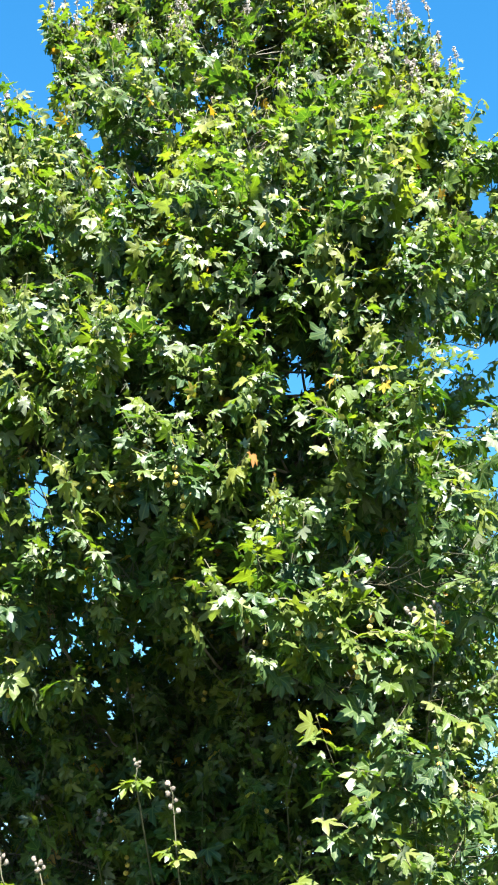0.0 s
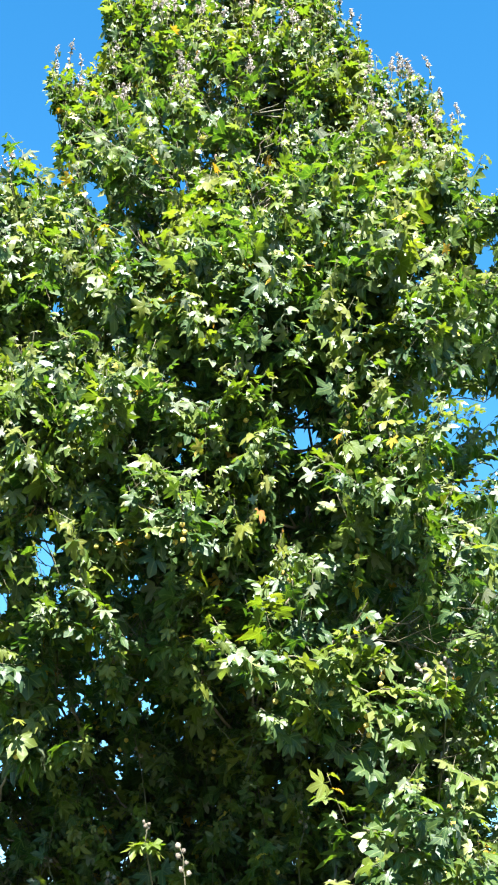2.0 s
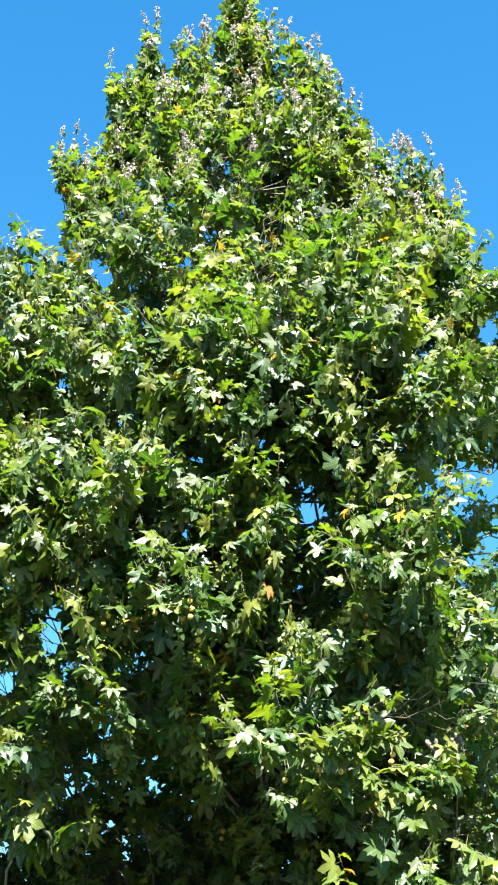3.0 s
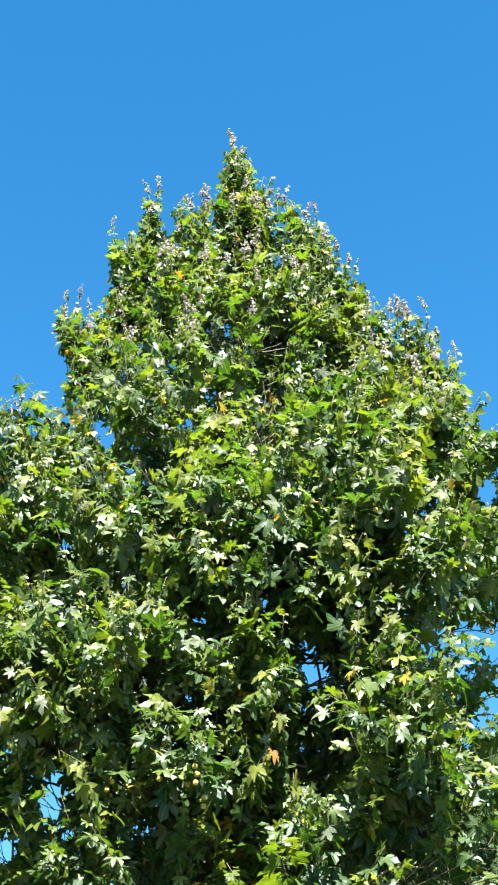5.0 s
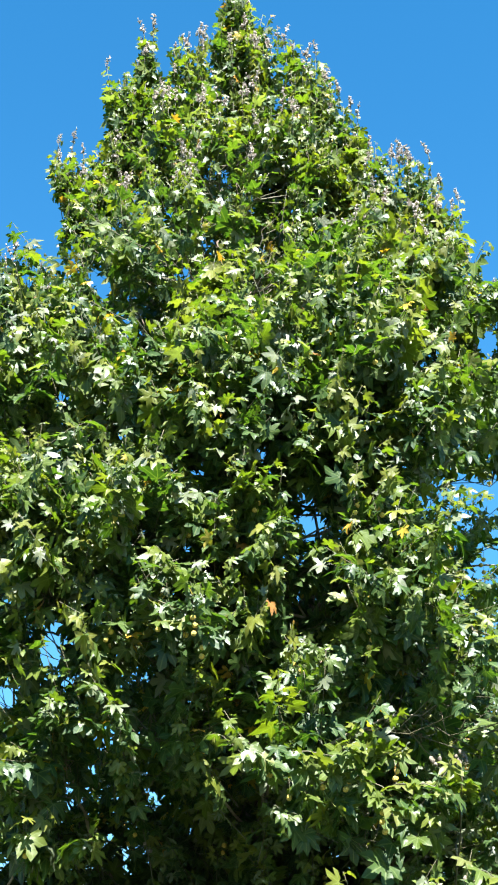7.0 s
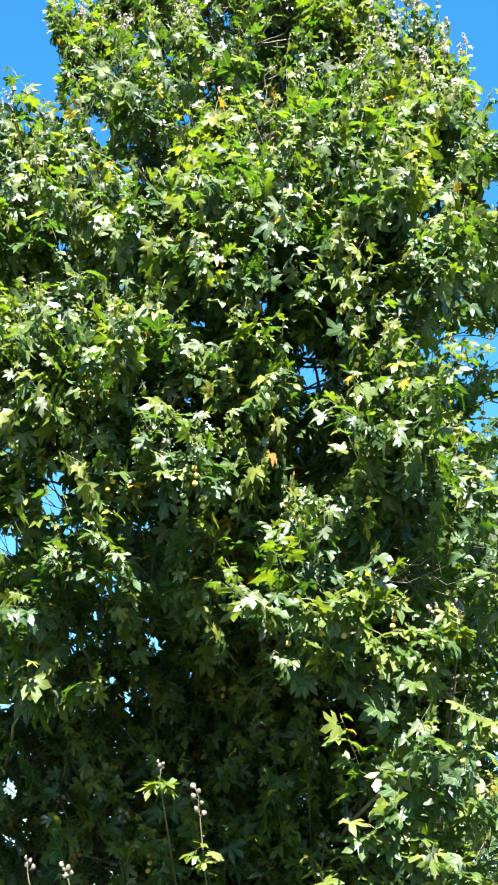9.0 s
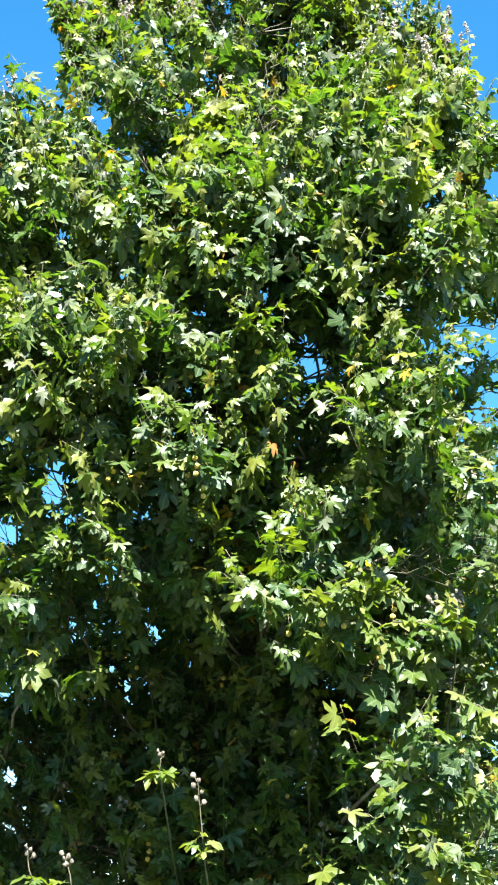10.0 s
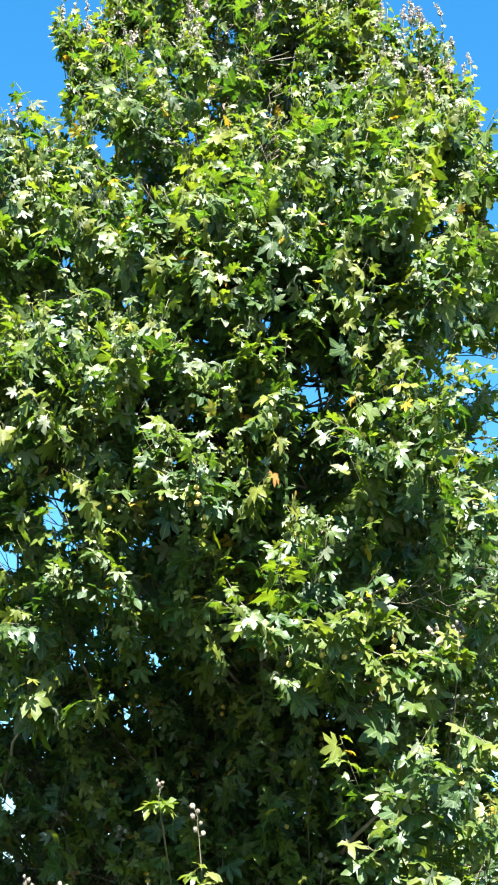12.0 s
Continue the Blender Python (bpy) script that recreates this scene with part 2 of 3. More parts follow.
# upright leaders that make the roofline: x, y, top, radius, length
LEADERS = [
    (-0.08, 9.5, 11.40, 0.13, 1.3), (0.08, 9.5, 11.30, 0.13, 1.6), (0.0, 9.5, 10.9, 0.22, 1.8), (-0.82, 9.3, 10.54, 0.15, 1.5),
    (-0.93, 9.2, 10.25, 0.15, 1.3), (-0.52, 9.4, 10.65, 0.20, 1.9), (-0.35, 9.4, 10.62, 0.20, 1.9), (-1.03, 9.2, 9.90, 0.10, 1.2),
    (-1.02, 9.2, 9.60, 0.16, 1.2), (-1.40, 9.0, 9.17, 0.11, 0.8), (-1.28, 8.9, 8.75, 0.15, 0.8), (-1.88, 8.8, 7.96, 0.22, 1.6),
    (-1.71, 8.8, 7.85, 0.20, 1.5), (-1.54, 8.8, 7.73, 0.16, 1.0), (0.22, 9.3, 10.49, 0.18, 1.9), (0.47, 9.3, 10.56, 0.18, 1.9),
    (0.58, 9.2, 10.22, 0.18, 1.8), (0.70, 9.2, 9.92, 0.18, 1.6), (0.80, 9.1, 9.62, 0.16, 0.9), (0.94, 9.0, 9.22, 0.15, 1.3),
    (0.82, 9.0, 9.00, 0.17, 1.4), (1.06, 8.9, 8.90, 0.18, 1.5), (1.29, 8.9, 8.90, 0.17, 1.5), (1.47, 8.9, 8.80, 0.16, 1.4),
    (1.55, 8.8, 8.36, 0.17, 1.2), (1.60, 8.7, 7.82, 0.18, 1.2), (1.70, 8.7, 7.46, 0.18, 1.3), (1.83, 8.7, 7.36, 0.18, 1.4),
    (-0.62, 9.0, 9.50, 0.30, 1.9), (-0.30, 9.0, 9.65, 0.28, 1.7), (0.12, 9.05, 9.75, 0.30, 1.9), (0.50, 8.95, 9.55, 0.28, 1.7),
    (0.81, 8.6, 8.05, 0.28, 1.3), (1.02, 8.6, 8.25, 0.26, 1.4), (1.35, 8.6, 8.10, 0.28, 1.4), (-1.15, 9.1, 9.05, 0.22, 1.2),
    (-0.90, 8.9, 8.75, 0.28, 1.1), (-0.20, 9.8, 9.2, 0.40, 2.2), (0.30, 9.7, 9.4, 0.40, 2.4), (-0.75, 9.8, 8.5, 0.36, 1.6), (0.30, 8.7, 8.7, 0.30, 1.3), (-0.40, 8.75, 8.75, 0.28, 1.3),
]
# forward boughs, whose lit sprays stand out: x, y, z, radius
SPRAYS = [
    (-0.42, 7.55, 4.15, 0.42), (0.02, 7.80, 4.90, 0.45), (0.30, 7.45, 3.42, 0.36), (0.62, 7.50, 3.15, 0.33),
    (0.95, 7.45, 4.55, 0.45), (1.05, 7.45, 3.65, 0.40), (0.85, 7.40, 2.45, 0.36), (1.15, 7.40, 2.10, 0.42),
    (0.80, 7.45, 1.85, 0.30), (-0.75, 7.60, 4.85, 0.48), (-0.95, 7.75, 4.20, 0.40), (-0.60, 7.65, 3.75, 0.34), (-1.20, 7.85, 3.75, 0.38), (-0.05, 7.85, 6.05, 0.55),
    (0.55, 7.75, 6.05, 0.52), (0.45, 7.95, 6.45, 0.36), (-0.75, 7.95, 5.95, 0.50), (1.10, 7.90, 5.75, 0.45), (-1.10, 7.95, 5.30, 0.42),
    (-0.40, 7.75, 5.45, 0.42), (0.35, 7.70, 5.50, 0.42), (0.85, 7.70, 5.15, 0.38), (-0.35, 8.10, 6.65, 0.42),
    (0.25, 8.05, 6.70, 0.42), (0.80, 8.10, 6.55, 0.40), (-1.25, 8.20, 6.15, 0.40), (1.40, 8.10, 5.95, 0.36),
    (0.55, 8.30, 7.00, 0.45), (-0.45, 8.35, 7.30, 0.50), (1.10, 8.35, 6.90, 0.45), (-1.00, 8.35, 6.75, 0.45), (1.48, 8.40, 6.85, 0.36), (-1.08, 7.85, 5.00, 0.42), (-1.40, 8.00, 5.55, 0.34),
    (-1.36, 7.85, 5.20, 0.38), (-1.48, 7.95, 5.90, 0.36), (-1.55, 8.10, 6.50, 0.36), (-1.30, 8.00, 3.15, 0.30), (-1.10, 7.85, 3.55, 0.30), (-1.45, 7.90, 4.35, 0.30),
    (0.33, 7.90, 5.38, 0.28), (0.62, 7.88, 5.36, 0.30), (-0.10, 7.70, 5.10, 0.34), (-0.30, 7.70, 4.72, 0.32), (0.15, 7.75, 4.72, 0.30), (-1.30, 7.80, 4.95, 0.34),
    (0.80, 7.50, 4.10, 0.28), (1.06, 7.45, 4.05, 0.26), (-0.51, 8.20, 3.64, 0.24), (-1.25, 7.55, 4.60, 0.28), (-0.92, 7.50, 4.55, 0.28), (-1.35, 7.62, 5.05, 0.28),
    (0.10, 7.85, 5.70, 0.34), (0.32, 7.90, 6.10, 0.34), (0.22, 8.00, 6.45, 0.32), (0.90, 7.85, 6.15, 0.34),
    (-0.30, 7.80, 5.75, 0.34), (0.62, 7.75, 4.75, 0.34), (0.20, 7.85, 4.40, 0.32), (0.75, 7.90, 5.75, 0.32), (-0.10, 7.80, 3.95, 0.30), (0.55, 7.75, 4.05, 0.30),
]
# windows in the crown through which the sky shows: x, z at the trunk's depth, radius
WINDOWS = [
    (-1.18, 8.02, 0.12), (-1.25, 8.19, 0.08), (-1.02, 9.13, 0.06), (-1.05, 8.59, 0.07), (-0.94, 8.73, 0.04), (-1.35, 8.28, 0.05),
    (-1.72, 7.35, 0.04), (-1.43, 6.95, 0.08), (-1.29, 6.77, 0.04), (-0.54, 6.98, 0.05), (-0.36, 6.39, 0.09),
    (0.12, 6.43, 0.10), (0.15, 8.35, 0.05), (0.37, 7.48, 0.06), (0.48, 5.81, 0.14),
    (0.44, 6.09, 0.09), (1.38, 7.22, 0.07), (1.50, 7.30, 0.07),
    (1.93, 7.40, 0.13), (1.82, 6.80, 0.06), (1.65, 5.95, 0.06), (1.74, 5.51, 0.10), (1.53, 5.79, 0.07), (1.85, 5.95, 0.06),
    (-1.42, 5.02, 0.11), (-1.45, 4.85, 0.10), (-1.75, 4.55, 0.12), (-1.03, 4.21, 0.09), (-0.83, 4.35, 0.04),
    (-1.70, 3.42, 0.10), (-1.65, 2.83, 0.09), (1.27, 3.05, 0.04), (1.80, 5.02, 0.06), (-1.62, 8.75, 0.14), (1.02, 8.39, 0.03),
]
# hollows between the boughs, open towards the lawn and shaded at the back: x, z at the trunk's depth, radius
HOLLOWS = [
    (-0.23, 9.08, 0.17), (-0.81, 7.87, 0.20), (-0.84, 7.54, 0.10), (-0.30, 8.40, 0.12), (-0.50, 8.10, 0.10), (0.35, 9.30, 0.09), (0.24, 8.82, 0.19), (0.16, 8.01, 0.15), (0.22, 8.40, 0.16), (0.02, 9.38, 0.08), (-0.65, 8.73, 0.10),
    (1.05, 5.94, 0.08), (1.36, 6.07, 0.08), (-1.44, 7.08, 0.07), (0.40, 5.24, 0.12), (0.65, 5.06, 0.10), (-0.80, 4.69, 0.16),
    (-0.47, 5.71, 0.11), (-0.19, 3.46, 0.23), (0.43, 3.41, 0.19),
    (1.05, 3.36, 0.14), (-0.74, 3.86, 0.16), (1.03, 4.54, 0.14), (1.64, 4.49, 0.14),
]


def crown_radius(z):
    return float(np.interp(z, [1.2, 2.0, 3.5, 5.0, 6.5, 7.6, 8.4], [1.6, 2.2, 2.45, 2.45, 2.05, 1.45, 1.0]))


def in_window(p):
    hit = np.zeros(len(p), bool)
    for x, z, r in WINDOWS + HOLLOWS:
        c = np.array([x, ROOT[1], z])
        axis = unit(c - np.array([0, 0, EYE]))
        d = p - c
        off = np.linalg.norm(d - (d @ axis)[:, None] * axis, axis=1)
        inside = off < r * (0.6 + 0.4 * rng.random(len(p))) * p[:, 1] / ROOT[1]  # the same angle near and far
        hit |= inside & (p[:, 1] < (8.4 if z < 6.5 else 9.1)) if (x, z, r) in HOLLOWS else inside
    return hit


class Clump:
    def __init__(self, centre, radii, shoots, rise, length, top=False):
        self.top = top
        self.centre, self.radii, self.shoots, self.rise, self.length = np.array(centre, float), np.array(radii, float), shoots, rise, length


clumps = []
for x, y, top, r, long in LEADERS:
    n = max(2, round(long / (r * 1.5)))
    for k in range(n):
        h = (k + 0.5) / n
        rr = r * (0.6 + 0.4 * min(1, h * 1.6))
        clumps.append(Clump((x + rng.normal(0, 0.03), y, top - 0.56 - (long - 0.4) * h), (rr * 0.8, rr * 0.8, rr * 1.3), int(26 * (rr / 0.4) ** 1.5) + 3, 1.9, (0.2, 0.38), k == 0))
        clumps[-1].spire = (x, y, top)
for x, y, z, r in SPRAYS:
    clumps.append(Clump((x, y, z), (r, r, r * 0.75), int((20 if z < 3.0 else 24 if z < 4.0 else 28) * (r / 0.42) ** 1.7), 0.55, (0.3, 0.55)))
turn = 0.0
BODY = 190
for k in range(BODY):
    z = 1.8 + 6.1 * (k + 0.5) / BODY
    turn += 2.39996
    rad = crown_radius(z) * 0.86 * math.sqrt((k * 0.618034) % 1.0)
    c = np.array([ROOT[0] + rad * math.cos(turn), ROOT[1] + rad * math.sin(turn), z])
    if c[0] < -1.75 and z < 4.8:
        c[0] = -1.6
    if z < 3.6 and c[1] < 9.0:
        c[1] = 9.0 + 0.4 * rng.random()  # the lower crown lies back under the boughs above it
    r = rng.uniform(0.55, 0.75)
    clumps.append(Clump(c, (r, r, r * 0.85), (22 if z < 4.2 else 14 if z < 5.0 else 7) if c[1] < 10.6 else 6, 0.8, (0.35, 0.6)))

# short inner boughs, whose shaded leaves hide the trunk
for k in range(20):
    c = trunk_at(1.9 + 0.34 * k) + [rng.normal(0, 0.16), -0.42 - 0.2 * rng.random(), 0]
    clumps.append(Clump(c, (0.42, 0.3, 0.36), 15, 0.8, (0.3, 0.5)))

# boughs at the back of the lower crown, which close it against the sky
for x, y, z, r in ((-1.05, 10.3, 2.2, 0.6), (-0.95, 10.4, 3.0, 0.6), (-1.55, 10.1, 2.3, 0.55), (-0.3, 10.6, 2.0, 0.6),
                   (0.6, 10.5, 2.1, 0.6), (1.4, 10.3, 2.3, 0.6), (1.5, 10.2, 3.3, 0.6), (1.75, 9.8, 4.2, 0.5), (-1.5, 10.2, 3.7, 0.5),
                   (-0.75, 10.2, 4.3, 0.5), (-0.9, 10.5, 2.6, 0.6), (-1.3, 10.4, 3.0, 0.5), (-0.6, 10.5, 3.5, 0.5), (-1.2, 10.3, 4.5, 0.4), (0.3, 10.3, 5.2, 0.5), (0.75, 10.2, 4.9, 0.5), (0.0, 10.4, 4.5, 0.5),
                   (0.6, 10.4, 4.3, 0.5), (-0.5, 10.3, 5.2, 0.45), (1.2, 10.2, 5.3, 0.45), (1.35, 10.1, 4.6, 0.5)):
    clumps.append(Clump((x, y, z), (r, r, r * 0.9), 30, 0.8, (0.35, 0.6)))

near_leaves, tips, balls = [], [], []
grown = []
for order, cl in enumerate(sorted(clumps, key=lambda c: c.centre[2])):
    rng = np.random.default_rng([7, order])
    # the bough: it leaves the trunk, or a bough further in and lower down
    flat_d = np.linalg.norm((cl.centre - ROOT)[:2])
    near = [o for o in grown if np.linalg.norm((o.centre - ROOT)[:2]) < flat_d - 0.25 and 0.1 < cl.centre[2] - o.centre[2] < 1.5]
    near = sorted(near, key=lambda o: np.linalg.norm(o.centre - cl.centre))[:1]
    start_z = max(0.9, min(cl.centre[2] - (0.7 if cl.centre[2] > 4.5 else 0.3) * flat_d - 0.15, 10.2))
    a = near[0].tip if near else trunk_at(start_z)
    b = cl.tip = cl.centre + [0, 0, cl.radii[2] * 0.5]
    grown.append(cl)
    mid = a * 0.45 + b * 0.55 + [0, 0, (-0.15 if cl.centre[2] > 4.5 else 0.1) * np.linalg.norm((b - a)[:2])]
    s = np.linspace(0, 1, 9)[:, None]
    line = (1 - s) ** 2 * a + 2 * s * (1 - s) * mid + s ** 2 * b + rng.normal(0, 0.02, (9, 3)) * s
    lead = cl.rise > 1
    thick = (0.004 + 0.004 * np.linalg.norm(b - a)) if lead else (0.006 + 0.005 * np.linalg.norm(b - a))
    v, f = tube(line, thick * (1 - 0.8 * s[:, 0]), 7)
    limb = part("limb", mesh_from("limb", local(v), f), TWIG if lead else BARK, tree)
    # its shoots
    n = cl.shoots
    way = unit(rng.normal(size=(n, 3)))
    base = cl.centre + way * cl.radii * (rng.random((n, 1)) ** 0.4) * 0.85
    outward = unit((cl.centre - trunk_at(cl.centre[2])) * [1, 1, 0] + 1e-3) * min(1, np.linalg.norm((cl.centre - ROOT)[:2]))
    go = unit(way * ([0.42, 0.42, 0.3] if cl.rise > 1 else [0.75, 0.75, 0.35]) + outward * (0.1 if cl.rise > 1 else 0.4) + np.array([0, 0, cl.rise]) * rng.uniform(0.3, 1.2, (n, 1)) + rng.normal(0, 0.25, (n, 3)))
    length = rng.uniform(*cl.length, n)
    if cl.top:  # the leader's own upright shoots
        base[:4] = [cl.spire[0], cl.spire[1], cl.spire[2] - 0.62] + rng.normal(0, 0.06, (4, 3))
        go[:4] = unit(np.array([0, 0, 1.0]) + rng.normal(0, 0.1, (4, 3)))
        length[:4] = [0.45, 0.38, 0.3, 0.35]
    keep = ~(in_window(base) | in_window(base + go * length[:, None] * 0.5) | in_window(base + go * length[:, None]))
    twigs, at, tipway, facing, size, tone = [], [], [], [], [], []
    for i in np.where(keep)[0]:
        u = np.linspace(0, 1, 4)[:, None]
        bend = np.array([0, 0, 0.12 * length[i]]) * u ** 2
        pts = base[i] + go[i] * length[i] * u + bend
        root = line[int(rng.integers(2, 9))]
        bow = (root + base[i]) / 2 - go[i] * 0.1
        if np.linalg.norm(root - base[i]) > 0.6 or in_window(np.concatenate([np.linspace(root, bow, 5), np.linspace(bow, base[i], 4)])).any():
            root, bow = base[i] - go[i] * 0.12, base[i] - go[i] * 0.06
        twigs.append(tube(np.concatenate([[root, bow], pts]), np.linspace(0.0042, 0.0018, 6), 3))
        m = int(length[i] / (0.033 if cl.rise > 1 else 0.036))
        q = np.linspace(0.05, 1.0, m)
        p = base[i] + go[i] * length[i] * q[:, None] + np.array([0, 0, 0.12 * length[i]]) * q[:, None] ** 2
        phi = np.arange(m) * 2.4 + rng.random() * 6.28
        e1 = unit(np.cross(go[i], [0.3, 0.2, 1.0]))
        e2 = np.cross(e1, go[i])
        o = np.cos(phi)[:, None] * e1 + np.sin(phi)[:, None] * e2
        o = unit(o * [1, 1, 0.4] + outward * 0.35 + go[i] * 0.35 * q[:, None])
        flat = unit(o * [1, 1, 0] + 1e-4)
        d = np.radians(np.clip((rng.normal(54, 18) if rng.random() < 0.55 else rng.normal(15, 20)) + rng.normal(0, 16, m), -35, 105))[:, None]
        t_ = flat * np.cos(d) - np.array([0, 0, 1]) * np.sin(d)
        up_ = flat * np.sin(d) + np.array([0, 0, 1]) * np.cos(d)
        roll_ = (rng.normal(0, 0.55) + rng.normal(0, 0.5, m))[:, None]
        up_ = up_ * np.cos(roll_) + np.cross(t_, up_) * np.sin(roll_)
        at.append(p)
        tipway.append(t_)
        facing.append(up_)
        size.append(np.clip(rng.normal(0.086, 0.028, m), 0.04, 0.15) * (1.16 if cl.rise < 0.7 else 0.9 if cl.rise > 1 else 0.95) * (1 - 0.5 * q ** 3))
        # yellower young leaves towards the tip; the leaders' extra lift paints in backlight
        young = q ** 2 * 0.3 + (0.06 if cl.rise > 1 else 0.0)
        tt = np.clip(rng.beta(2.0, 2.4) * 0.58 + 0.03 + rng.normal(0, 0.09, m) + young, 0, 0.74)
        pick = rng.random(m)
        # pale leaves: bare undersides, and sheen put into the colour
        tt = np.where(pick < 0.09, rng.uniform(0.80, 0.90, m), tt)
        turned = pick > 0.984
        tt = np.where(turned, rng.uniform(0.93, 1.0, m), tt)
        size[-1] = np.where((pick < 0.09) | (p[:, 1] < 7.2), np.minimum(size[-1], 0.11), size[-1])
        size[-1] = np.where(turned, np.minimum(size[-1], 0.075), size[-1])
        tone.append(tt)
        if rng.random() < (0.95 if cl.top else 0.6 if cl.rise > 1 else 0.10):
            tips.append((pts[-1], unit(go[i] * 0.22 + [0, 0, 1.0]), rng.random() - 0.4 * (cl.rise > 1) - 0.6 * cl.top))
        if cl.rise < 1 and rng.random() < 0.035:
            balls.append(pts[2])
    if not at:
        continue
    at, tipway, facing, size, tone = map(np.concatenate, (at, tipway, facing, size, tone))
    shape = rng.integers(0, len(SHAPES), len(at))
    ok = ~in_window(at + tipway * size[:, None] * 0.9)
    at, tipway, facing, size, tone, shape = (q[ok] for q in (at, tipway, facing, size, tone, shape))
    front = np.where(at[:, 1] < 7.5)[0][:6] if len(near_leaves) < 20 else np.array([], int)
    for i in front:
        near_leaves.append((local(at[i]), tipway[i], facing[i], size[i], tone[i], shape[i]))
    rest = np.setdiff1d(np.arange(len(at)), front)
    at, tipway, facing, size, tone, shape = (q[rest] for q in (at, tipway, facing, size, tone, shape))
    v, f = joined(twigs)
    part("brushwood", mesh_from("brushwood", local(v), f), TWIG, limb)["kind"] = "stuff"
    spray = part("foliage", leaves_mesh("foliage", local(at), tipway, facing, size, tone, shape), LEAF, limb, "lobed green leaves, some pale or yellow")
    spray["kind"] = "stuff"

# ---- bare limbs and twigs that show between the leaves: thickness, then points ----
for thick, pts in (
    (0.030, [(0.15, 9.2, 4.2), (0.72, 8.1, 5.25), (0.80, 8.0, 5.46), (0.90, 8.0, 5.89), (0.94, 8.0, 6.25)]),
    (0.010, [(0.88, 8.0, 5.70), (1.02, 7.93, 5.73), (1.18, 7.9, 5.81)]),
    (0.016, [(-0.3, 9.2, 4.6), (-1.15, 8.1, 5.15), (-1.40, 7.9, 5.42), (-1.60, 7.9, 5.75)]),
    (0.026, [(0.0, 9.3, 4.6), (0.10, 8.3, 5.5), (0.12, 8.2, 5.64), (0.16, 8.2, 5.95), (0.18, 8.2, 6.2)]),
    (0.013, [(0.05, 9.0, 3.6), (0.25, 7.8, 3.95), (0.36, 7.75, 4.12), (0.46, 7.85, 4.25)]),
    (0.011, [(0.4, 9.3, 4.9), (0.49, 9.0, 5.37), (0.47, 9.0, 5.76), (0.52, 9.0, 6.1)]),
    (0.008, [(1.3, 9.0, 5.22), (1.58, 9.0, 5.25), (2.1, 9.05, 5.27)]),
):
    q = np.array(pts)
    fine = np.linspace(0, len(q) - 1, 4 * len(q))
    line = np.stack([np.interp(fine, np.arange(len(q)), q[:, k]) for k in range(3)], 1)
    line[1:-1] = (line[:-2] + 2 * line[1:-1] + line[2:]) / 4
    line += rng.normal(0, 0.006, line.shape)
    v, f = tube(line, thick * np.linspace(1.15, 0.6, len(line)), 8)
    part("limb", mesh_from("limb", local(v), f), BARK, tree, "bare brown limb between the leaves")

# tall thin shoots that rise out of the lower crown, with a few round woolly buds: foot, top, buds, leaves at the foot
def bud(r, c, size, fine=2):
    """One rounded, dented, woolly bud of folded young leaves."""
    bm = bmesh.new()
    bmesh.ops.create_icosphere(bm, subdivisions=fine, radius=1)
    seed = Vector(r.uniform(-50, 50, 3))
    turn_m = Matrix.Rotation(r.uniform(0, 6.28), 3, "Z") @ Matrix.Rotation(r.uniform(-0.7, 0.7), 3, "X")
    for v in bm.verts:
        w = 1 + 0.55 * noise.noise(v.co * 1.9 + seed)
        q = Vector((v.co.x * 0.85, v.co.y, v.co.z * 1.1)) * w
        if v.co.x > 0.2:
            q.x *= 0.4
        v.co = (turn_m @ q) * size + Vector(c)
    bm.verts.index_update()
    out = np.array([v.co for v in bm.verts]), np.array([[v.index for v in f.verts] for f in bm.faces])
    bm.free()
    return out


TALL = [
    ((-0.27, 7.2, 2.16), (-0.31, 7.2, 2.53), 6, 8), ((-0.59, 8.8, 2.83), (-0.82, 8.65, 3.86), 10, 6), ((-0.84, 8.7, 2.38), (-0.81, 8.7, 2.58), 4, 6),
    ((-1.14, 8.7, 2.54), (-1.19, 8.7, 2.68), 3, 5), ((-0.90, 7.0, 2.00), (-0.94, 7.0, 2.14), 5, 5), ((-1.12, 7.2, 2.05), (-1.14, 7.2, 2.19), 4, 5),
    ((0.31, 8.4, 2.66), (0.35, 8.4, 2.88), 4, 5), ((0.37, 8.4, 2.20), (0.39, 8.4, 2.39), 3, 5), ((0.94, 7.2, 2.50), (0.94, 7.2, 2.67), 2, 4),
    ((1.07, 7.2, 3.33), (1.08, 7.2, 3.47), 7, 7), ((0.97, 7.3, 3.36), (0.95, 7.3, 3.47), 5, 6), ((1.12, 7.2, 2.70), (1.07, 7.2, 2.83), 4, 6),
    ((-0.52, 7.6, 2.62), (-0.51, 7.6, 2.71), 4, 10), ((-1.02, 8.6, 3.50), (-1.07, 8.6, 3.60), 3, 5),
]
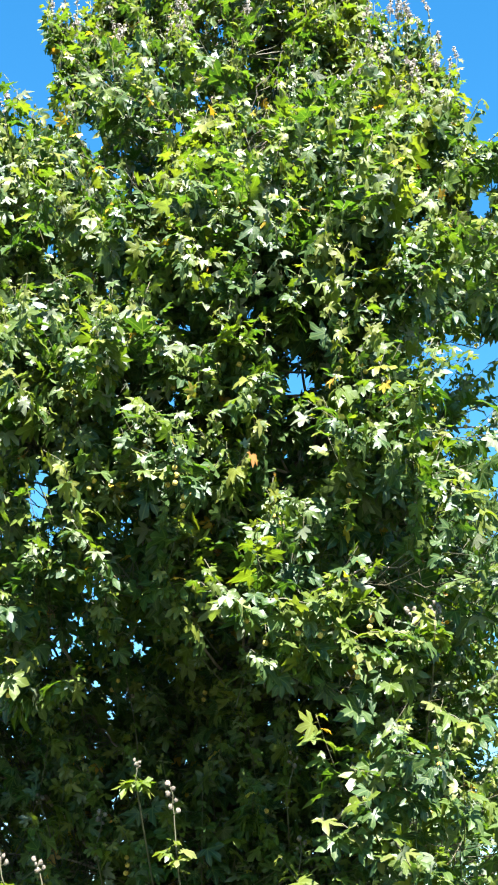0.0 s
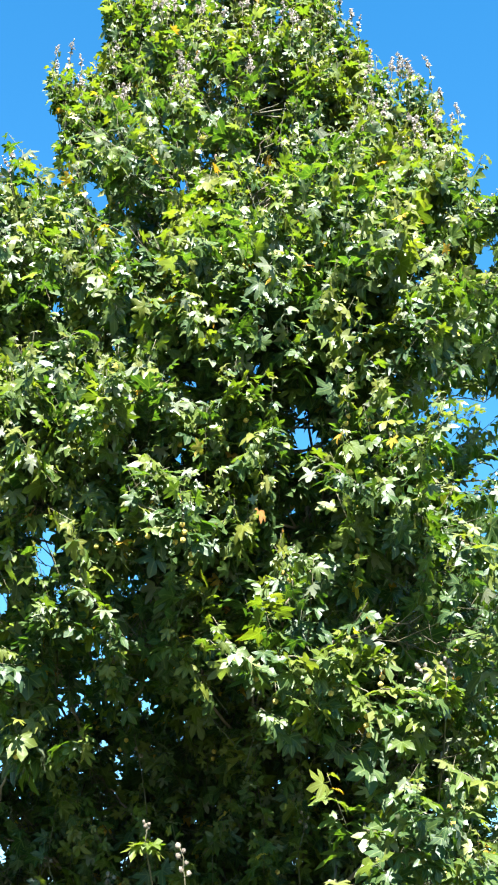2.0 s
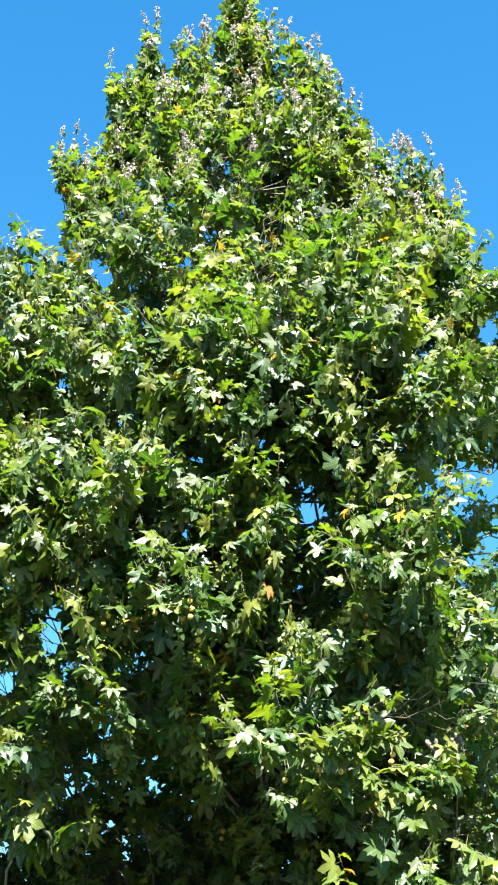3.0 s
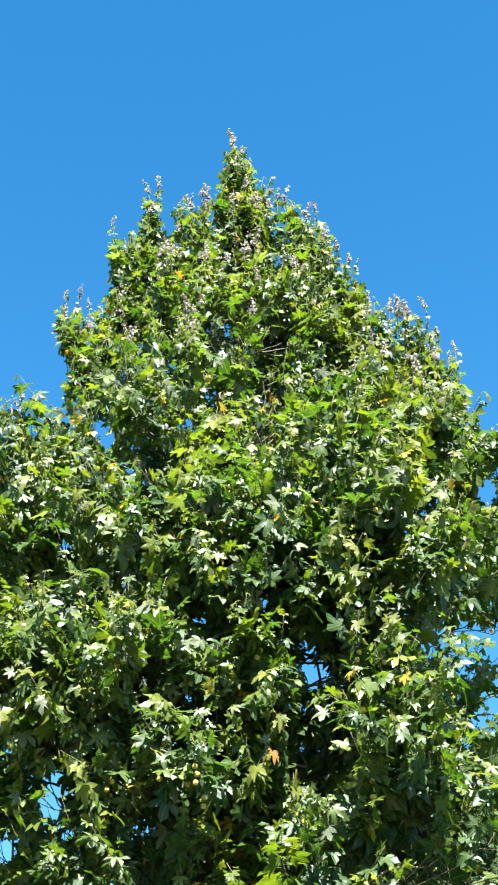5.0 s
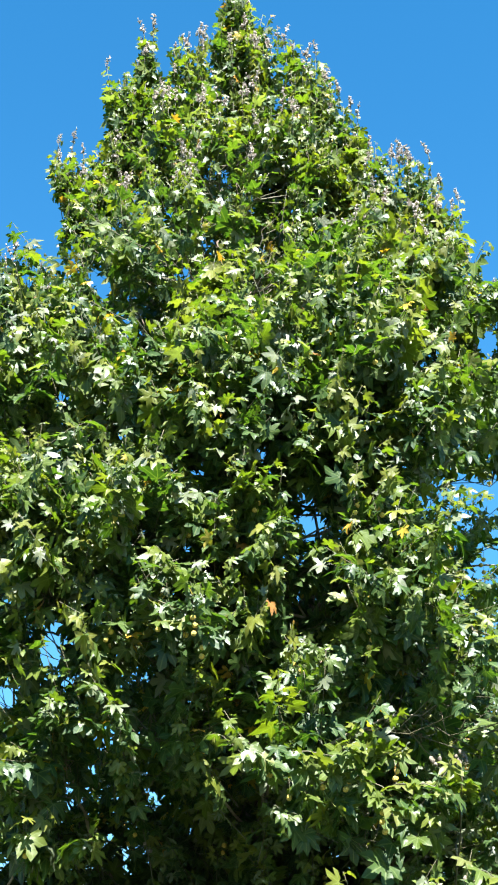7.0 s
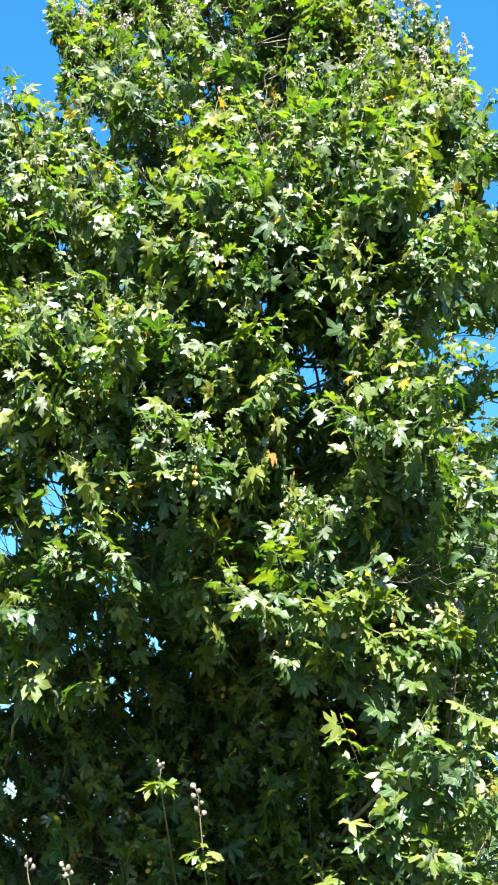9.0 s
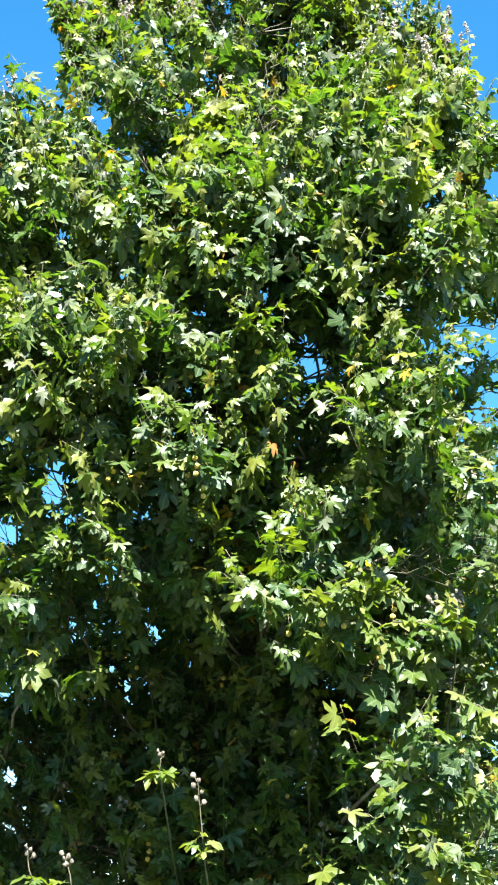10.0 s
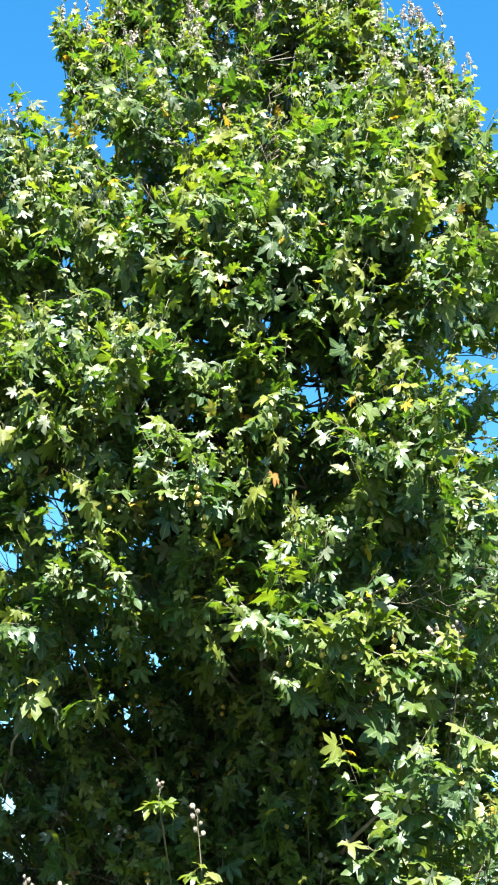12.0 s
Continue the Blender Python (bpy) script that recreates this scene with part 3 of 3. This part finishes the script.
for foot, top, count, n in TALL:
    foot, top = np.array(foot), np.array(top)
    tall = np.linalg.norm(top - foot)
    bow = np.array([rng.normal(0, 0.04), 0.01, 0]) * tall
    u = np.linspace(0, 1, 9)[:, None]
    line = foot + (top - foot) * u + bow * 4 * u * (1 - u) + rng.normal(0, 0.004, (9, 3)) * u
    line = np.concatenate([[foot + [0.05, 1.2, -0.55], foot + [0.02, 0.35, -0.2]], line])
    stems, buds = [tube(line, np.concatenate([[0.005, 0.0045], np.linspace(0.004, 0.0018, 9)]), 5)], []
    for k in range(count):
        at_u = 1.0 - (k / max(count, 1)) * (0.62 if tall > 0.5 else 0.45) + rng.normal(0, 0.01)
        p = foot + (top - foot) * at_u + bow * 4 * at_u * (1 - at_u)
        c = p + [rng.uniform(0.008, 0.026) * (1 if k % 2 else -1), rng.normal(0, 0.01), 0.012]
        stems.append(tube([p - [0, 0, 0.008], c], [0.0022, 0.0016], 3))
        buds.append(bud(rng, c, rng.uniform(0.009, 0.016)))
    shoot = part("young_shoot", mesh_from("young_shoot", *[local(q) if i == 0 else q for i, q in enumerate(joined(stems))]), TWIG, tree, "tall thin stalk with round woolly buds")
    part("young_leaves", mesh_from("young_leaves", *[local(q) if i == 0 else q for i, q in enumerate(joined(buds))]), BUD, shoot, "round cream woolly buds")
    for k in range(n):
        a = k * 2.4 + rng.random()
        t_ = unit([math.cos(a), math.sin(a), -rng.uniform(-0.1, 0.5)])
        up_ = unit(np.array([0, -0.3, 1.0]) + rng.normal(0, 0.25, 3))
        near_leaves.append((local(foot + (top - foot) * (0.4 * k / n) + [0, 0, -0.03]), t_, up_, rng.uniform(0.05, 0.10), rng.uniform(0.4, 0.72), int(rng.integers(0, len(SHAPES)))))

# boughs that reach out furthest, each with large leaves down both sides: from, to, leaves, seed balls
OUTER = [
    ((-0.56, 7.15, 4.36), (-0.20, 7.10, 4.12), 11, 3), ((0.02, 7.05, 3.46), (0.52, 7.00, 3.40), 12, 4),
    ((0.50, 7.10, 3.36), (0.78, 7.00, 3.14), 10, 1), ((0.72, 7.10, 3.30), (1.00, 7.00, 3.22), 9, 0),
    ((0.60, 7.10, 2.60), (0.95, 7.00, 2.42), 18, 0), ((0.62, 7.10, 2.45), (0.85, 7.00, 2.15), 16, 0),
    ((0.70, 7.05, 2.25), (1.00, 6.95, 2.05), 14, 0), ((1.00, 7.10, 2.90), (1.25, 7.00, 2.75), 11, 0), ((0.45, 7.15, 2.35), (0.65, 7.05, 2.25), 9, 0),
    ((-0.27, 8.00, 6.30), (-0.17, 7.85, 6.48), 7, 0), ((-0.25, 7.40, 5.00), (0.10, 7.30, 5.12), 11, 3),
    ((0.80, 7.30, 4.60), (1.08, 7.20, 4.76), 11, 1), ((1.20, 7.20, 4.15), (1.36, 7.10, 4.00), 9, 0),
    ((-0.62, 7.30, 4.50), (-0.40, 7.20, 4.60), 9, 1), ((-1.16, 7.45, 4.95), (-0.88, 7.35, 5.06), 10, 0),
    ((-1.22, 7.55, 5.50), (-0.95, 7.45, 5.62), 10, 0), ((-0.65, 7.50, 5.10), (-0.42, 7.40, 5.25), 9, 0),
]
for a, b, n, fruit in OUTER:
    a, b = np.array(a), np.array(b)
    line = np.array([a * [1.18, 1.18, 1.0] + [0.0, 0.0, 0.18 * (a[2] - EYE) + 0.1], a * [1.07, 1.07, 1.0] + [0, 0, 0.07 * (a[2] - EYE) + 0.04], a, (a + b) / 2 + [0, 0, 0.03], b])
    v, f = tube(line, [0.007, 0.006, 0.005, 0.0035, 0.002], 6)
    part("limb", mesh_from("limb", local(v), f), TWIG, tree)
    along_way = unit(b - a)
    for k in range(n):
        q = (k + 0.3) / n
        spread = 1.0 if k % 2 else -1.0
        o = unit(along_way * rng.uniform(0.1, 0.6) + np.array([0.35 * spread, -0.8, 0.0]) * rng.uniform(0.2, 1.0) + [0, 0, 0.35 * spread])
        flat = unit(o * [1, 1, 0])
        d = math.radians(rng.uniform(5, 65))
        t_ = flat * math.cos(d) - np.array([0, 0, 1.0]) * math.sin(d)
        up_ = unit(flat * math.sin(d) + np.array([0, 0, 1.0]) * math.cos(d) + rng.normal(0, 0.25, 3))
        near_leaves.append((local(a + (b - a) * q + [0, 0, rng.normal(0, 0.03)]), t_, up_, rng.uniform(0.070, 0.122) * a[1] / 7.1,
                            0.80 if k % 6 == 0 else rng.uniform(0.15, 0.62), int(rng.integers(0, len(SHAPES)))))
    for k in range(fruit):
        balls.insert(0, a + (b - a) * (k + 0.5) / fruit + [0, 0.02, -0.02])

# ---- the leaves on the sprays that stand out furthest, one by one ----
leaf_kinds = {}
for p, t_, up_, s_, tone_, k in near_leaves:
    step = round(float(tone_) * 8) / 8
    if (k, step) not in leaf_kinds:
        one = np.zeros((1, 3))
        leaf_kinds[k, step] = leaves_mesh("leaf", one, np.array([[0, 1.0, 0]]), np.array([[0, 0, 1.0]]), np.full(1, 0.1), np.array([step]), np.array([k]))
    side = unit(np.cross(t_, up_))
    up_ = np.cross(side, t_)
    ob = part("leaf", leaf_kinds[k, step], LEAF, tree)
    m = Matrix((side, t_, up_)).transposed() * float(s_ * 10)
    ob.matrix_basis = Matrix.Translation(Vector(p)) @ m.to_4x4()

# ---- pale woolly shoot tips ----
def young_shoot_meshes(r):
    long = r.uniform(0.15, 0.26)
    bend = r.normal(0, 0.03, 2)
    pts = [(bend[0] * u * u, bend[1] * u * u, long * u) for u in np.linspace(0, 1, 5)]
    stem = [tube(pts, np.linspace(0.004, 0.0018, 5), 4)]
    blobs = []
    for k in range(r.integers(12, 18)):
        u = r.uniform(0.2, 1.0) ** 0.8
        a = k * 2.4
        reach = r.uniform(0.010, 0.026) * (1.25 - u * 0.8)
        c = np.array([bend[0] * u * u + reach * math.cos(a), bend[1] * u * u + reach * math.sin(a), long * u + 0.015])
        stem.append(tube([(bend[0] * u * u, bend[1] * u * u, long * u - 0.01), c], [0.002, 0.0015], 3))
        if k % 3:
            v, f, _, back = SHAPES[int(r.integers(0, len(SHAPES)))]
            v, f = v[:-6], f[:-6]
            m = Matrix.Rotation(a + r.uniform(-0.5, 0.5), 3, "Z") @ Matrix.Rotation(r.uniform(0.2, 1.3), 3, "X")
            v = v * [0.7, 1.0, 1.6] * r.uniform(0.022, 0.04) * (1.2 - 0.5 * u)
            blobs.append((v @ np.array(m).T + c, f))
            continue
        blobs.append(bud(r, c, r.uniform(0.008, 0.014) * (1.25 - 0.45 * u), 1))
    return mesh_from("young_shoot", *joined(stem)), mesh_from("young_leaves", *joined(blobs))


kinds = [young_shoot_meshes(rng) for _ in range(9)]
order = sorted(range(len(tips)), key=lambda k: tips[k][2])[:300]
for k in order:
    p, d, rank = tips[k]
    stem_me, leaf_me = kinds[k % len(kinds)]
    p = p - d * 0.05
    ob = part("young_shoot", stem_me, TWIG, tree, "pale woolly young leaves on a thin stalk" )
    q = Vector(d).to_track_quat("Z", "Y").to_matrix().to_4x4()
    ob.matrix_basis = Matrix.Translation(Vector(local(p))) @ q @ pose(0, 0, 0, 0, 0, float(rng.uniform(0, 360))) @ Matrix.Scale(float(rng.uniform(0.7, 1.1)), 4)
    part("young_leaves", leaf_me, WOOL, ob, "cream and pinkish woolly young leaves")

# ---- hanging seed balls ----
bm = bmesh.new()
bmesh.ops.create_icosphere(bm, subdivisions=2, radius=0.016)
for v in bm.verts:
    v.co *= 1 + 0.14 * noise.noise(v.co * 260)
ball_me = bpy.data.meshes.new("seed_ball")
bm.to_mesh(ball_me)
bm.free()
v, f = tube([(0, 0, 0.0), (0.004, 0, 0.05), (0.0, 0.003, 0.10)], [0.0015, 0.0015, 0.002], 3)
stalk_me = mesh_from("stalk", v, f)
for p in balls[:150]:
    for k in range(int(rng.integers(1, 4))):
        ob = part("seed_ball", ball_me, BALL, tree, "round ochre seed ball on a stalk")
        ob.location = local(p + np.array([rng.normal(0, 0.012), rng.normal(0, 0.012), -0.08 - 0.045 * k]))
        part("stalk", stalk_me, TWIG, ob)
